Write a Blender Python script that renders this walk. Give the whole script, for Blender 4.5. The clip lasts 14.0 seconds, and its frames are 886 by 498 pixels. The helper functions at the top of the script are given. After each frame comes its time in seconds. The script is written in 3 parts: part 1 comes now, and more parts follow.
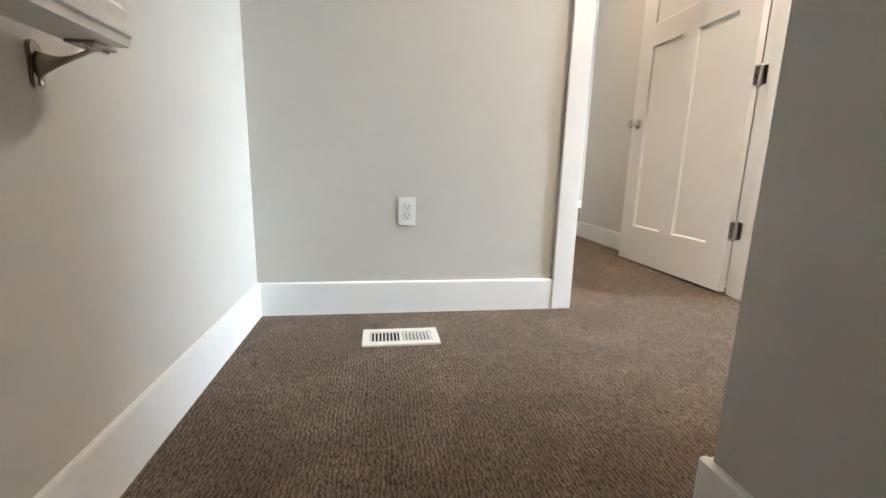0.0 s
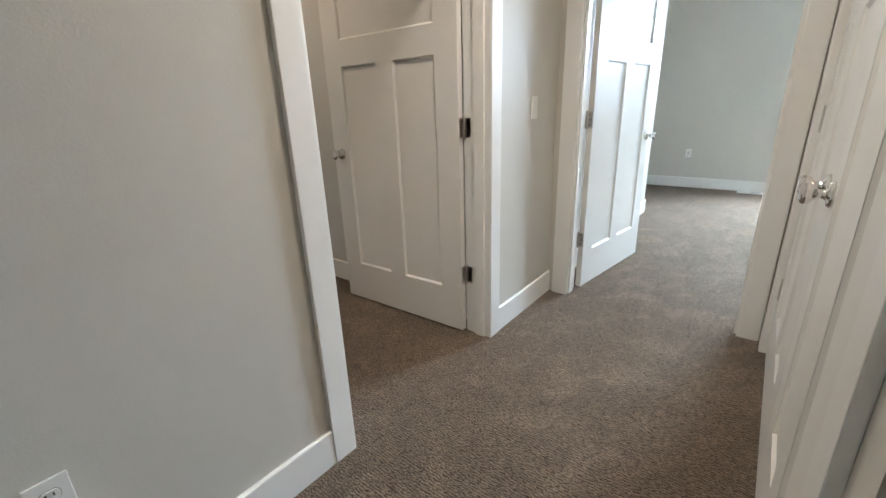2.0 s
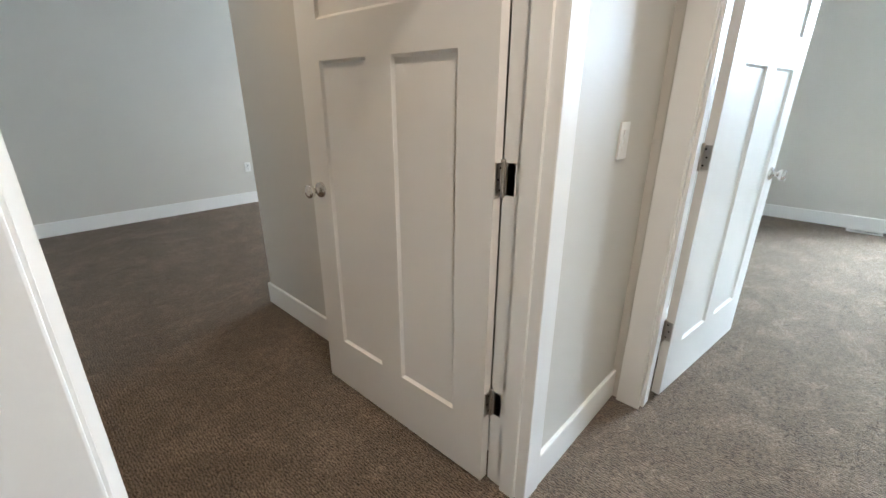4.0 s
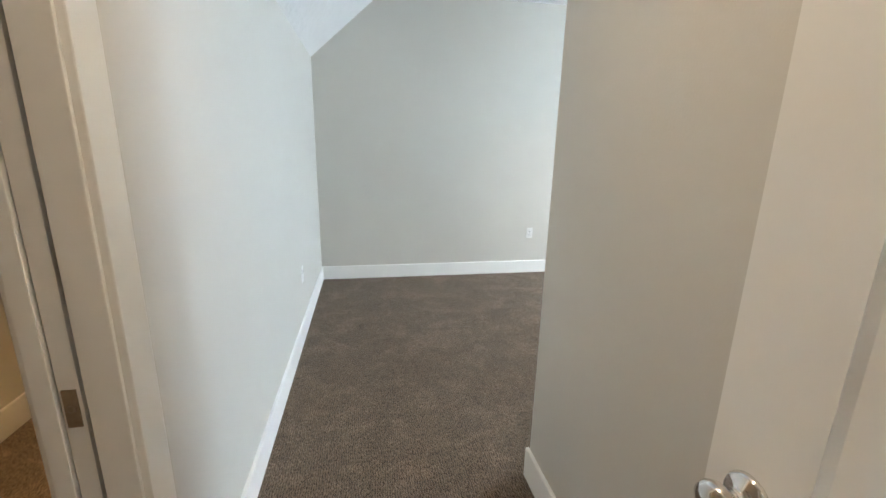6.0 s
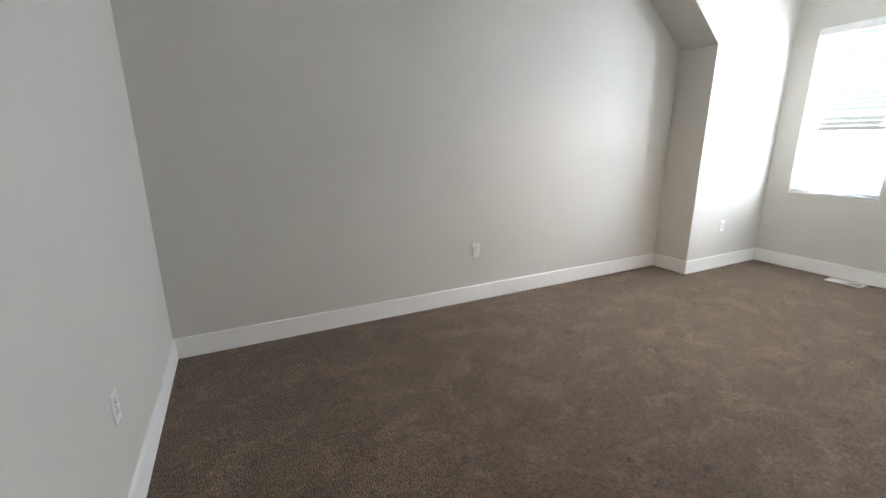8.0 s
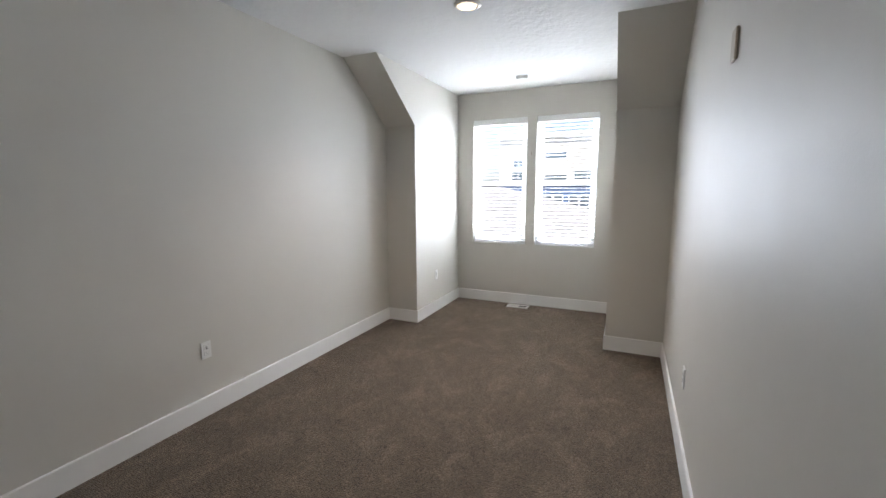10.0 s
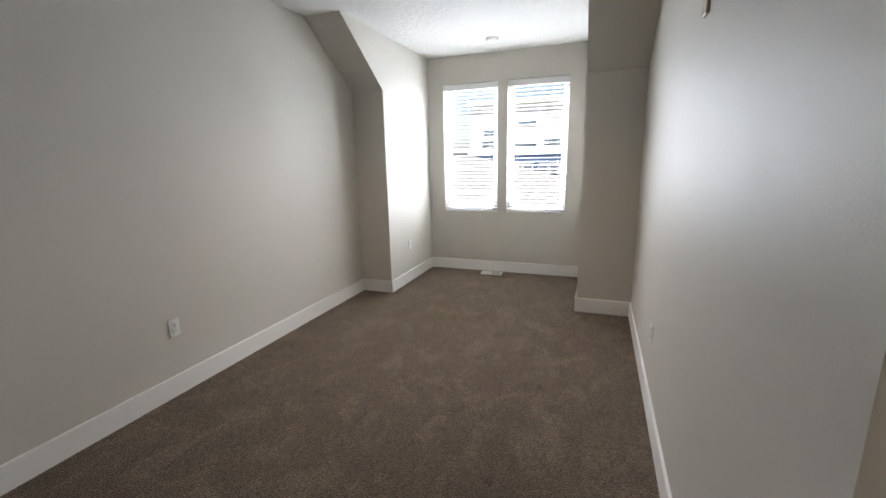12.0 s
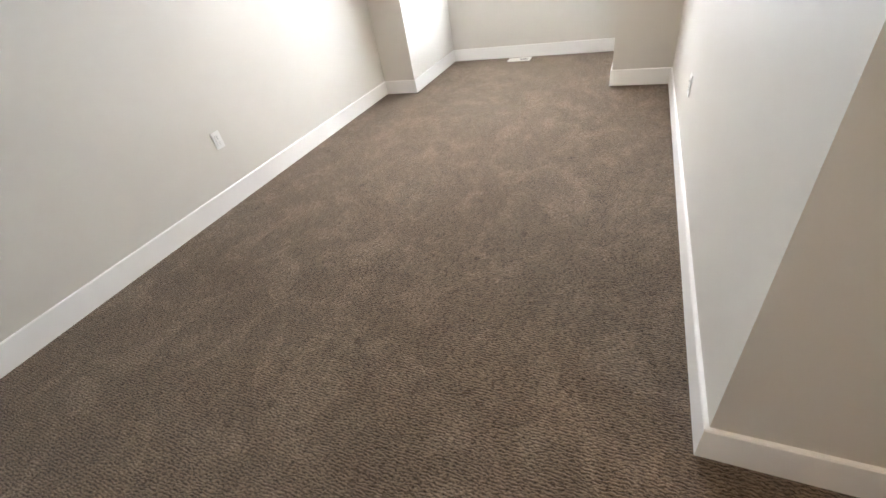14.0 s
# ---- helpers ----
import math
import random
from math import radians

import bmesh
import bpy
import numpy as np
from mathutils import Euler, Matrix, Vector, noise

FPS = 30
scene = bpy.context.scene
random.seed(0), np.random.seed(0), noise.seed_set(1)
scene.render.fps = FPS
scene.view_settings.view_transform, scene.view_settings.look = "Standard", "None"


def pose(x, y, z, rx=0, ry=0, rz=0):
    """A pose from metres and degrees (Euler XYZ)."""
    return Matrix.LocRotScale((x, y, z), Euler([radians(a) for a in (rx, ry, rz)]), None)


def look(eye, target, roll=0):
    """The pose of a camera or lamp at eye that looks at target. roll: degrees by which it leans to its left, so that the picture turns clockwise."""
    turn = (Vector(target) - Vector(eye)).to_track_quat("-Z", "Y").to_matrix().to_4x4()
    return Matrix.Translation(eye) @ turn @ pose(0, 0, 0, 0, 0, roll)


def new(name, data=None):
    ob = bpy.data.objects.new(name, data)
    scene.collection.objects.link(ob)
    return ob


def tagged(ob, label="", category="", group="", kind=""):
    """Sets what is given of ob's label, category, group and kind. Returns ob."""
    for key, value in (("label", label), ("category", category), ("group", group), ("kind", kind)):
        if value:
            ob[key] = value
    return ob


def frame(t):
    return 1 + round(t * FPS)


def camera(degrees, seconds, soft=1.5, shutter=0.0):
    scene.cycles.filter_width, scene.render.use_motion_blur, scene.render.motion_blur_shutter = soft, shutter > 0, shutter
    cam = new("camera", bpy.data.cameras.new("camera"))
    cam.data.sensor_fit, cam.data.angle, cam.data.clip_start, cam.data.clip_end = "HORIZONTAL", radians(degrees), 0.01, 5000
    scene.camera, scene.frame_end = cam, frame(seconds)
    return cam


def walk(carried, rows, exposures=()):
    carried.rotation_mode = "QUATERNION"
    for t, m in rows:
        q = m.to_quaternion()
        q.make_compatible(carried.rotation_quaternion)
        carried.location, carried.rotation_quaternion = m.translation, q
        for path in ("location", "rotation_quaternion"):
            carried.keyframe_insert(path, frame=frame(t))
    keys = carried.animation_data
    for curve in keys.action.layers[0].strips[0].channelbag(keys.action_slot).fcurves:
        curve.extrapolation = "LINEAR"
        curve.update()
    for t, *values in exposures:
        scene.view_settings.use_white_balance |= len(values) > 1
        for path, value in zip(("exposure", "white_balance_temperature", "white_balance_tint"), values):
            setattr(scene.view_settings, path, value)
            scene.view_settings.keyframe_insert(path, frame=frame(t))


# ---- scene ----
cam = camera(93.7, 14.0)
PATH = [
    (0, (-0.044, 0.048, 0.613), (0.256, 1.988, 0.227), 1.5),
    (0.5, (-0.068, 0.251, 0.765), (0.433, 2.139, 0.335), 0.3),
    (1, (-0.024, 0.444, 0.89), (0.795, 2.192, 0.369), 2.0),
    (1.5, (-0.003, 0.606, 1.021), (1.174, 2.121, 0.455), 0.2),
    (2, (0.064, 0.716, 1.165), (1.55, 1.893, 0.527), -2.0),
    (2.2, (0.111, 0.77, 1.202), (1.669, 1.824, 0.521), -2.1),
    (4.3, (0.909, 1.372, 1.309), (2.168, 2.773, 0.636), 1.3),
    (4.5, (0.957, 1.471, 1.325), (2.091, 2.992, 0.692), 1.0),
    (4.6, (0.972, 1.521, 1.321), (2.046, 3.099, 0.725), 0.6),
    (4.7, (1.004, 1.576, 1.339), (1.998, 3.205, 0.737), 0.2),
    (5, (1.08, 1.736, 1.353), (1.859, 3.493, 0.8), 0.2),
    (5.5, (1.196, 2.038, 1.368), (1.682, 3.909, 0.856), 1.0),
    (6, (1.197, 2.365, 1.375), (1.555, 4.272, 0.891), 1.2),
    (6.5, (1.190, 2.726, 1.382), (1.523, 4.644, 0.931), 0.5),
    (7, (1.178, 3.086, 1.380), (1.543, 4.998, 0.924), 0.6),
    (7.5, (1.169, 3.396, 1.346), (1.747, 5.252, 0.875), -0.3),
    (8, (1.196, 3.699, 1.351), (2.059, 5.432, 0.848), -0.3),
    (8.5, (1.235, 3.846, 1.375), (2.464, 5.336, 0.858), -0.9),
    (9, (1.207, 4.013, 1.424), (2.76, 5.166, 0.916), -1.3),
    (11.3, (1.205, 4.109, 1.551), (3.079, 4.786, 1.382), -0.8),
    (11.5, (1.214, 4.106, 1.544), (3.084, 4.784, 1.33), -0.9),
    (12, (1.219, 4.111, 1.478), (3.05, 4.797, 1.057), -1.2),
    (12.5, (1.198, 4.124, 1.399), (2.938, 4.821, 0.702), -2.1),
    (13, (1.153, 4.118, 1.332), (2.701, 4.865, 0.311), -5.3),
    (13.5, (1.07, 4.114, 1.299), (2.409, 4.954, 0.073), -9.0),
    (14, (1.065, 4.066, 1.317), (2.487, 4.821, 0.13), -10.7),
]
EXPOSURES = [(0.0, 2.0, 6200, 11), (1.0, 1.35, 6050, 10), (2.2, 1.15, 6000, 9), (4.3, 1.4, 5950, 9), (5.5, 1.8, 6000, 8), (7.0, 1.5, 5850, 7), (8.0, 0.98, 6450, 15),
             (9.0, 0.62, 6400, 16), (11.3, 0.22, 6700, 17), (12.0, 0.3, 6750, 16), (13.0, 0.95, 7000, 15), (14.0, 1.72, 6650, 16)]
walk(cam, [(t, look(eye, target, roll)) for t, eye, target, roll in PATH], EXPOSURES)

# ---- world, sun, lamps ----
world = bpy.data.worlds.new("sky")
scene.world = world
world.use_nodes = True
wn = world.node_tree
sky = wn.nodes.new("ShaderNodeTexSky")
sky.sky_type = "NISHITA"
sky.sun_disc = False
sky.sun_elevation = radians(48)
sky.sun_rotation = radians(200)
sky.altitude, sky.air_density, sky.dust_density = 1300, 1.0, 7.0
wn.links.new(sky.outputs[0], wn.nodes["Background"].inputs[0])
wn.nodes["Background"].inputs[1].default_value = 0.15

sun_data = bpy.data.lights.new("sun", "SUN")
sun_data.energy, sun_data.angle, sun_data.color = 4.8, radians(0.6), (1.0, 0.95, 0.88)
sun = new("sun", sun_data)
sun.matrix_world = look((0, 0, 30), (14, 16, 0))


def window_light(name, x, y, z, wide, tall, watts, colour, down):
    """Daylight that falls in through a window; down: how steeply, in degrees."""
    d = bpy.data.lights.new(name, "AREA")
    d.shape, d.size, d.size_y, d.energy, d.color = "RECTANGLE", wide, tall, watts, colour
    ob = new(name, d)
    ob.matrix_world = look((x, y, z), (x - math.cos(radians(down)), y, z - math.sin(radians(down))))
    return ob


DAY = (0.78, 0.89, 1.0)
WARM = (1.0, 0.74, 0.48)
for mid in (4.8475, 5.689):
    window_light("window_light_bedroom", 6.587, mid, 1.64, 0.63, 1.40, 33, DAY, 0)
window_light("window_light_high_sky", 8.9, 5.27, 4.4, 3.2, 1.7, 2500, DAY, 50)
window_light("window_light_far_room", 8.4, -0.11, 2.9, 2.2, 1.8, 900, (0.74, 0.88, 1.0), 37)


def lamp_light(name, x, y, z, watts, colour=WARM, size=0.13):
    d = bpy.data.lights.new(name, "AREA")
    d.shape, d.size, d.energy, d.color, d.spread = "DISK", size, watts, colour, radians(125)
    ob = new(name, d)
    ob.matrix_world = look((x, y, z), (x, y + 0.0001, z - 1))
    return ob


lamp_light("lamp_light_bedroom", 4.007, 5.174, 2.712, 6.5, (1.0, 0.84, 0.68))
lamp_light("lamp_light_corridor", 1.20, 2.95, 2.712, 2.8)
lamp_light("lamp_light_hall", 1.25, 1.15, 2.712, 7.0, (1.0, 0.83, 0.66))
lamp_light("lamp_light_closet", 0.42, 3.9, 2.12, 4.5, (1.0, 0.58, 0.24))

# ---- materials ----


def material(name, rough=0.5, metal=0.0):
    m = bpy.data.materials.new(name)
    m.use_nodes = True
    b = m.node_tree.nodes["Principled BSDF"]
    b.inputs["Roughness"].default_value, b.inputs["Metallic"].default_value = rough, metal
    return m, m.node_tree, b


def nd(tree, kind, **values):
    n = tree.nodes.new(kind)
    for k, v in values.items():
        n.inputs[k.replace("_", " ")].default_value = v
    return n


def place_of(tree, scale=(1, 1, 1), turn=0.0):
    g = tree.nodes.new("ShaderNodeNewGeometry")
    m = tree.nodes.new("ShaderNodeMapping")
    m.inputs["Scale"].default_value = scale
    m.inputs["Rotation"].default_value = (0, 0, turn)
    tree.links.new(g.outputs["Position"], m.inputs["Vector"])
    return m.outputs["Vector"]


def ramp(tree, fac, stops):
    r = tree.nodes.new("ShaderNodeValToRGB")
    e = r.color_ramp.elements
    while len(e) < len(stops):
        e.new(0.5)
    for el, (p, c) in zip(e, stops):
        el.position, el.color = p, (*c, 1)
    tree.links.new(fac, r.inputs[0])
    return r.outputs[0]


def painted(name, colour, rough, grain, depth, vary=0.04, big=1.3):
    """Paint on a surface: slow tone changes, fine grain and relief."""
    m, t, b = material(name, rough)
    n1 = nd(t, "ShaderNodeTexNoise", Scale=big, Detail=4.0)
    t.links.new(place_of(t), n1.inputs["Vector"])
    lo = tuple(c * (1 - vary) for c in colour)
    hi = tuple(min(1, c * (1 + vary)) for c in colour)
    t.links.new(ramp(t, n1.outputs[0], [(0.3, lo), (0.7, hi)]), b.inputs["Base Color"])
    n2 = nd(t, "ShaderNodeTexNoise", Scale=grain, Detail=3.0, Roughness=0.55)
    t.links.new(place_of(t), n2.inputs["Vector"])
    bump = nd(t, "ShaderNodeBump", Strength=0.35, Distance=depth)
    t.links.new(n2.outputs[0], bump.inputs["Height"])
    t.links.new(bump.outputs[0], b.inputs["Normal"])
    n3 = nd(t, "ShaderNodeTexNoise", Scale=6.0, Detail=5.0)
    t.links.new(place_of(t), n3.inputs["Vector"])
    mr = nd(t, "ShaderNodeMapRange")
    mr.inputs["To Min"].default_value, mr.inputs["To Max"].default_value = rough - 0.05, rough + 0.06
    t.links.new(n3.outputs[0], mr.inputs["Value"])
    t.links.new(mr.outputs[0], b.inputs["Roughness"])
    b.inputs["Specular IOR Level"].default_value = 0.35
    return m


WALL = painted("wall_paint", (0.61, 0.583, 0.528), 0.53, 170, 0.0012, 0.015)
TRIM = painted("trim_paint", (0.83, 0.82, 0.79), 0.34, 60, 0.0004, 0.02)
DOOR = painted("door_paint", (0.80, 0.785, 0.75), 0.36, 90, 0.0004, 0.02)
PLASTIC = painted("white_plastic", (0.82, 0.81, 0.78), 0.3, 300, 0.0001, 0.01)
CEILING = painted("ceiling_paint", (0.74, 0.73, 0.71), 0.75, 17, 0.024, 0.02)
VINYL = painted("window_vinyl", (0.82, 0.83, 0.84), 0.35, 120, 0.0002, 0.01)
SLAT = painted("blind_slat", (0.82, 0.82, 0.80), 0.4, 90, 0.0003, 0.02)
MELAMINE = painted("closet_board", (0.74, 0.69, 0.60), 0.4, 120, 0.0002, 0.02)
VENT = painted("vent_enamel", (0.80, 0.78, 0.74), 0.35, 200, 0.0002, 0.02)
GAP_SHADE = painted("gap_shade_grey", (0.30, 0.29, 0.28), 0.6, 120, 0.0002, 0.05)
# near-black paint for gaps and holes in shade, and for screw heads
DARK = painted("dark_gap", (0.02, 0.018, 0.016), 0.8, 80, 0.0003, 0.1)
WOOD = painted("rod_wood", (0.52, 0.34, 0.17), 0.45, 50, 0.0004, 0.12, 9)
SIDING = painted("siding", (0.12, 0.19, 0.34), 0.7, 12, 0.004, 0.06)
STUCCO = painted("stucco", (0.30, 0.29, 0.28), 0.8, 20, 0.004, 0.06)
ROOFING = painted("roof_shingle", (0.33, 0.325, 0.32), 0.9, 8, 0.02, 0.2, 3)
GROUND = painted("dry_ground", (0.22, 0.21, 0.17), 0.95, 2, 0.02, 0.2, 0.3)


def metal(name, colour, rough):
    m, t, b = material(name, rough, 1.0)
    n = nd(t, "ShaderNodeTexNoise", Scale=60.0, Detail=4.0)
    t.links.new(place_of(t), n.inputs["Vector"])
    t.links.new(ramp(t, n.outputs[0], [(0.3, tuple(c * 0.88 for c in colour)), (0.7, colour)]), b.inputs["Base Color"])
    return m


NICKEL = metal("satin_nickel", (0.62, 0.59, 0.55), 0.28)
CHROME = metal("polished_nickel", (0.80, 0.78, 0.75), 0.10)
BRONZE = metal("brushed_bronze", (0.42, 0.36, 0.29), 0.38)


def glass_material():
    m, t, b = material("window_glass", 0.02)
    b.inputs["Transmission Weight"].default_value = 1.0
    b.inputs["IOR"].default_value = 1.45
    b.inputs["Base Color"].default_value = (0.97, 0.99, 0.985, 1)
    return m


GLASS = glass_material()


def glow(name, colour, strength):
    m, t, b = material(name, 0.4)
    b.inputs["Base Color"].default_value = (0.8, 0.8, 0.8, 1)
    b.inputs["Emission Color"].default_value = (*colour, 1)
    b.inputs["Emission Strength"].default_value = strength
    return m


LAMP_GLOW = glow("lamp_diffuser", (1.0, 0.70, 0.40), 2.4)


def maths(t, op, a, b=None, c=None):
    n = t.nodes.new("ShaderNodeMath")
    n.operation = op
    for i, v in enumerate((a, b, c)):
        if v is None:
            continue
        if isinstance(v, (int, float)):
            n.inputs[i].default_value = v
        else:
            t.links.new(v, n.inputs[i])
    return n.outputs[0]


def carpet_material():
    """Patterned loop carpet: broken ribs of small tufts along y with their shade put into the colour, brushed patches,
    a few dark spots.
    """
    m, t, b = material("brown_carpet", 0.95)
    b.inputs["Sheen Weight"].default_value = 0.20
    b.inputs["Sheen Roughness"].default_value = 0.35
    b.inputs["Sheen Tint"].default_value = (1.0, 0.92, 0.82, 1)
    b.inputs["Specular IOR Level"].default_value = 0.1
    pos = place_of(t)
    sep = t.nodes.new("ShaderNodeSeparateXYZ")
    t.links.new(pos, sep.inputs[0])

    def noise_at(scale, detail, vec=None, rough=0.5, warp=0.0):
        n = nd(t, "ShaderNodeTexNoise", Scale=scale, Detail=detail, Roughness=rough, Distortion=warp)
        t.links.new(vec or pos, n.inputs["Vector"])
        return n.outputs[0]

    # ribs: a wavy band pattern across x, broken along y
    wander = maths(t, "MULTIPLY", maths(t, "SUBTRACT", noise_at(60.0, 3.0), 0.5), 0.022)
    drift = maths(t, "MULTIPLY", maths(t, "SUBTRACT", noise_at(5.0, 2.0), 0.5), 0.030)
    xx = maths(t, "ADD", maths(t, "ADD", sep.outputs["X"], wander), drift)
    rib = maths(t, "MULTIPLY_ADD", maths(t, "SINE", maths(t, "MULTIPLY", xx, math.tau / 0.0104)), 0.5, 0.5)
    bead = noise_at(1.0, 2.0, place_of(t, (165, 66, 1)), 0.65)
    fibre = noise_at(520.0, 3.0)
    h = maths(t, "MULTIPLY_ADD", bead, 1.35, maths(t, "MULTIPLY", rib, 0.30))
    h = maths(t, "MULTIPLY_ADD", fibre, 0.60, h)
    bump = nd(t, "ShaderNodeBump", Strength=1.0, Distance=0.010)
    t.links.new(h, bump.inputs["Height"])
    t.links.new(bump.outputs[0], b.inputs["Normal"])
    # pile height sets the colour too: shade between tufts painted as dark yarn
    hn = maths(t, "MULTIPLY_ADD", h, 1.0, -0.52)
    yarn_shaded = ramp(t, hn, [(0.18, (0.013, 0.0086, 0.0054)), (0.46, (0.084, 0.0600, 0.0412)), (0.78, (0.250, 0.187, 0.133))])
    patch = noise_at(5.2, 3.0, place_of(t, (0.85, 1.0, 1)), 0.55, 0.9)
    tone = ramp(t, patch, [(0.30, (0.84, 0.84, 0.84)), (0.47, (0.95, 0.95, 0.95)), (0.56, (1.02, 1.02, 1.02)), (0.585, (1.16, 1.17, 1.185)), (0.74, (1.29, 1.31, 1.33))])
    spot = ramp(t, noise_at(11.0, 2.0, None, 0.4), [(0.25, (0.62, 0.60, 0.58)), (0.30, (1.0, 1.0, 1.0))])
    out = yarn_shaded
    mid = ramp(t, noise_at(34.0, 4.0, place_of(t, (1.0, 0.7, 1)), 0.6), [(0.36, (0.84, 0.84, 0.84)), (0.50, (1.0, 1.0, 1.0)), (0.64, (1.16, 1.16, 1.16))])
    for other in (tone, mid, spot):
        mul = nd(t, "ShaderNodeMix")
        mul.data_type, mul.blend_type = "RGBA", "MULTIPLY"
        mul.inputs[0].default_value = 1.0
        t.links.new(out, mul.inputs[6])
        t.links.new(other, mul.inputs[7])
        out = mul.outputs[2]
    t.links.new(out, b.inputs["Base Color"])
    return m


CARPET = carpet_material()

# ---- mesh helpers ----


def box(bm, x0, x1, y0, y1, z0, z1, bevel=0.0):
    """A box, if wanted with chamfered edges, added to bm."""
    v = [bm.verts.new((x, y, z)) for z in (z0, z1) for y in (y0, y1) for x in (x0, x1)]
    fs = [bm.faces.new([v[i] for i in f]) for f in ((0, 2, 3, 1), (4, 5, 7, 6), (0, 1, 5, 4), (2, 6, 7, 3), (0, 4, 6, 2), (1, 3, 7, 5))]
    if bevel:
        es = list({e for f in fs for e in f.edges})
        bmesh.ops.bevel(bm, geom=es, offset=bevel, segments=2, affect="EDGES", profile=0.6)
    return bm


def prism(bm, profile, axis, a, b):
    """A polygon of (u, v) pulled along an axis from a to b. axis 'y': u is x, v is z; 'x': u is y, v is z; 'z': u is x, v is y."""
    def at(u, v, w):
        return {"y": (u, w, v), "x": (w, u, v), "z": (u, v, w)}[axis]
    lo = [bm.verts.new(at(u, v, a)) for u, v in profile]
    hi = [bm.verts.new(at(u, v, b)) for u, v in profile]
    n = len(profile)
    bm.faces.new(lo[::-1])
    bm.faces.new(hi)
    for i in range(n):
        bm.faces.new((lo[i], lo[(i + 1) % n], hi[(i + 1) % n], hi[i]))
    bmesh.ops.recalc_face_normals(bm, faces=bm.faces[:])
    return bm


def spin(bm, profile, m, steps=24):
    """A turned body: profile of (radius, height) round local z, placed by m."""
    rings = [[bm.verts.new(m @ Vector((r * math.cos(k * math.tau / steps), r * math.sin(k * math.tau / steps), h))) for k in range(steps)] for r, h in profile]
    for p, q in zip(rings, rings[1:]):
        for k in range(steps):
            f = bm.faces.new((p[k], p[(k + 1) % steps], q[(k + 1) % steps], q[k]))
            f.smooth = True
    bm.faces.new(rings[0][::-1])
    bm.faces.new(rings[-1])
    return bm


def mesh_of(name, bm, mat):
    me = bpy.data.meshes.new(name)
    bmesh.ops.recalc_face_normals(bm, faces=bm.faces[:])
    bm.to_mesh(me)
    bm.free()
    me.materials.append(mat)
    return me


def part(name, bm, mat, parent, label=""):
    ob = new(name, mesh_of(name, bm, mat))
    ob.parent = parent
    return tagged(ob, label)


def thing(name, m, label, category, group="", kind=""):
    ob = new(name)
    ob.empty_display_size = 0.1
    ob.matrix_world = m
    return tagged(ob, label, category, group, kind)


def built(name, bm, mat, label, category):
    return tagged(new(name, mesh_of(name, bm, mat)), label, category, kind="structure")


def boxes(*list_of):
    bm = bmesh.new()
    for b in list_of:
        box(bm, *b)
    return bm


# ---- the large structure ----
H = 2.74          # ceiling height
HALL_Y = 1.756    # hall wall with the outlet
SIDE_Y = 0.592    # hall wall with the double doors
LEFT_X = -0.534   # wall beside the stair
BED_X0, BED_Y1 = 0.729, 6.636
BED_Y0, COR_X = 3.768, 1.852
STUB_X, WIN_X = 5.279, 6.517
ALC_Y0, ALC_Y1 = 4.254, 6.264
TH = 0.12
STAIR_Y, STAIR_X = 0.50, 0.512

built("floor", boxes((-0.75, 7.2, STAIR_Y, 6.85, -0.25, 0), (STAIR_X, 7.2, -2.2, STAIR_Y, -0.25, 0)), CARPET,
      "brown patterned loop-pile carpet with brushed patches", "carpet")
built("ceiling", boxes((-0.75, 7.2, -3.6, 6.85, H, H + 0.2)), CEILING, "white ceiling with a knockdown plaster texture", "ceiling")
bm = prism(bmesh.new(), [(BED_X0 - 0.005, 2.133), (1.42, H + 0.01), (0.60, H + 0.01), (0.60, 2.133)], "y", 3.50, BED_Y1)
built("ceiling_slope", bm, CEILING, "white sloped ceiling under the roof", "ceiling")

# hall wall with door opening
built("wall_hall", boxes((LEFT_X, 0.800, HALL_Y, HALL_Y + TH, 0, H), (1.741, 2.485, HALL_Y, HALL_Y + TH, 0, H), (0.800, 1.741, HALL_Y, HALL_Y + TH, 2.045, H)), WALL,
      "greige painted wall in the hall", "wall")
built("wall_stair_west", boxes((LEFT_X - TH, LEFT_X, -3.6, HALL_Y + TH, -2.2, H)), WALL, "greige painted wall beside the stair", "wall")
built("wall_stair_east", boxes((STAIR_X, STAIR_X + TH, -3.6, SIDE_Y, -2.2, H)), WALL, "greige painted wall end beside the stair", "wall")
built("wall_stair_end", boxes((LEFT_X - TH, STAIR_X + TH, -3.72, -3.6, -2.2, H)), WALL, "greige painted wall at the foot of the stair", "wall")
built("wall_hall_side", boxes((STAIR_X + TH, 0.678, SIDE_Y - TH, SIDE_Y, 0, H), (2.366, 2.485, SIDE_Y - TH, SIDE_Y, 0, H), (0.678, 2.366, SIDE_Y - TH, SIDE_Y, 2.045, H)), WALL,
      "greige painted hall wall around double doors", "wall")
built("wall_linen_closet", boxes((STAIR_X + TH, 2.485, -0.15, -0.05, 0, H)), WALL, "plain wall behind the hall cupboard", "wall")
built("wall_far_room_west", boxes((2.485, 2.605, 1.630, HALL_Y + TH, 0, H), (2.485, 2.605, -2.2, 0.700, 0, H), (2.485, 2.605, 0.700, 1.630, 2.045, H)), WALL,
      "greige painted wall at the end of the hall", "wall")
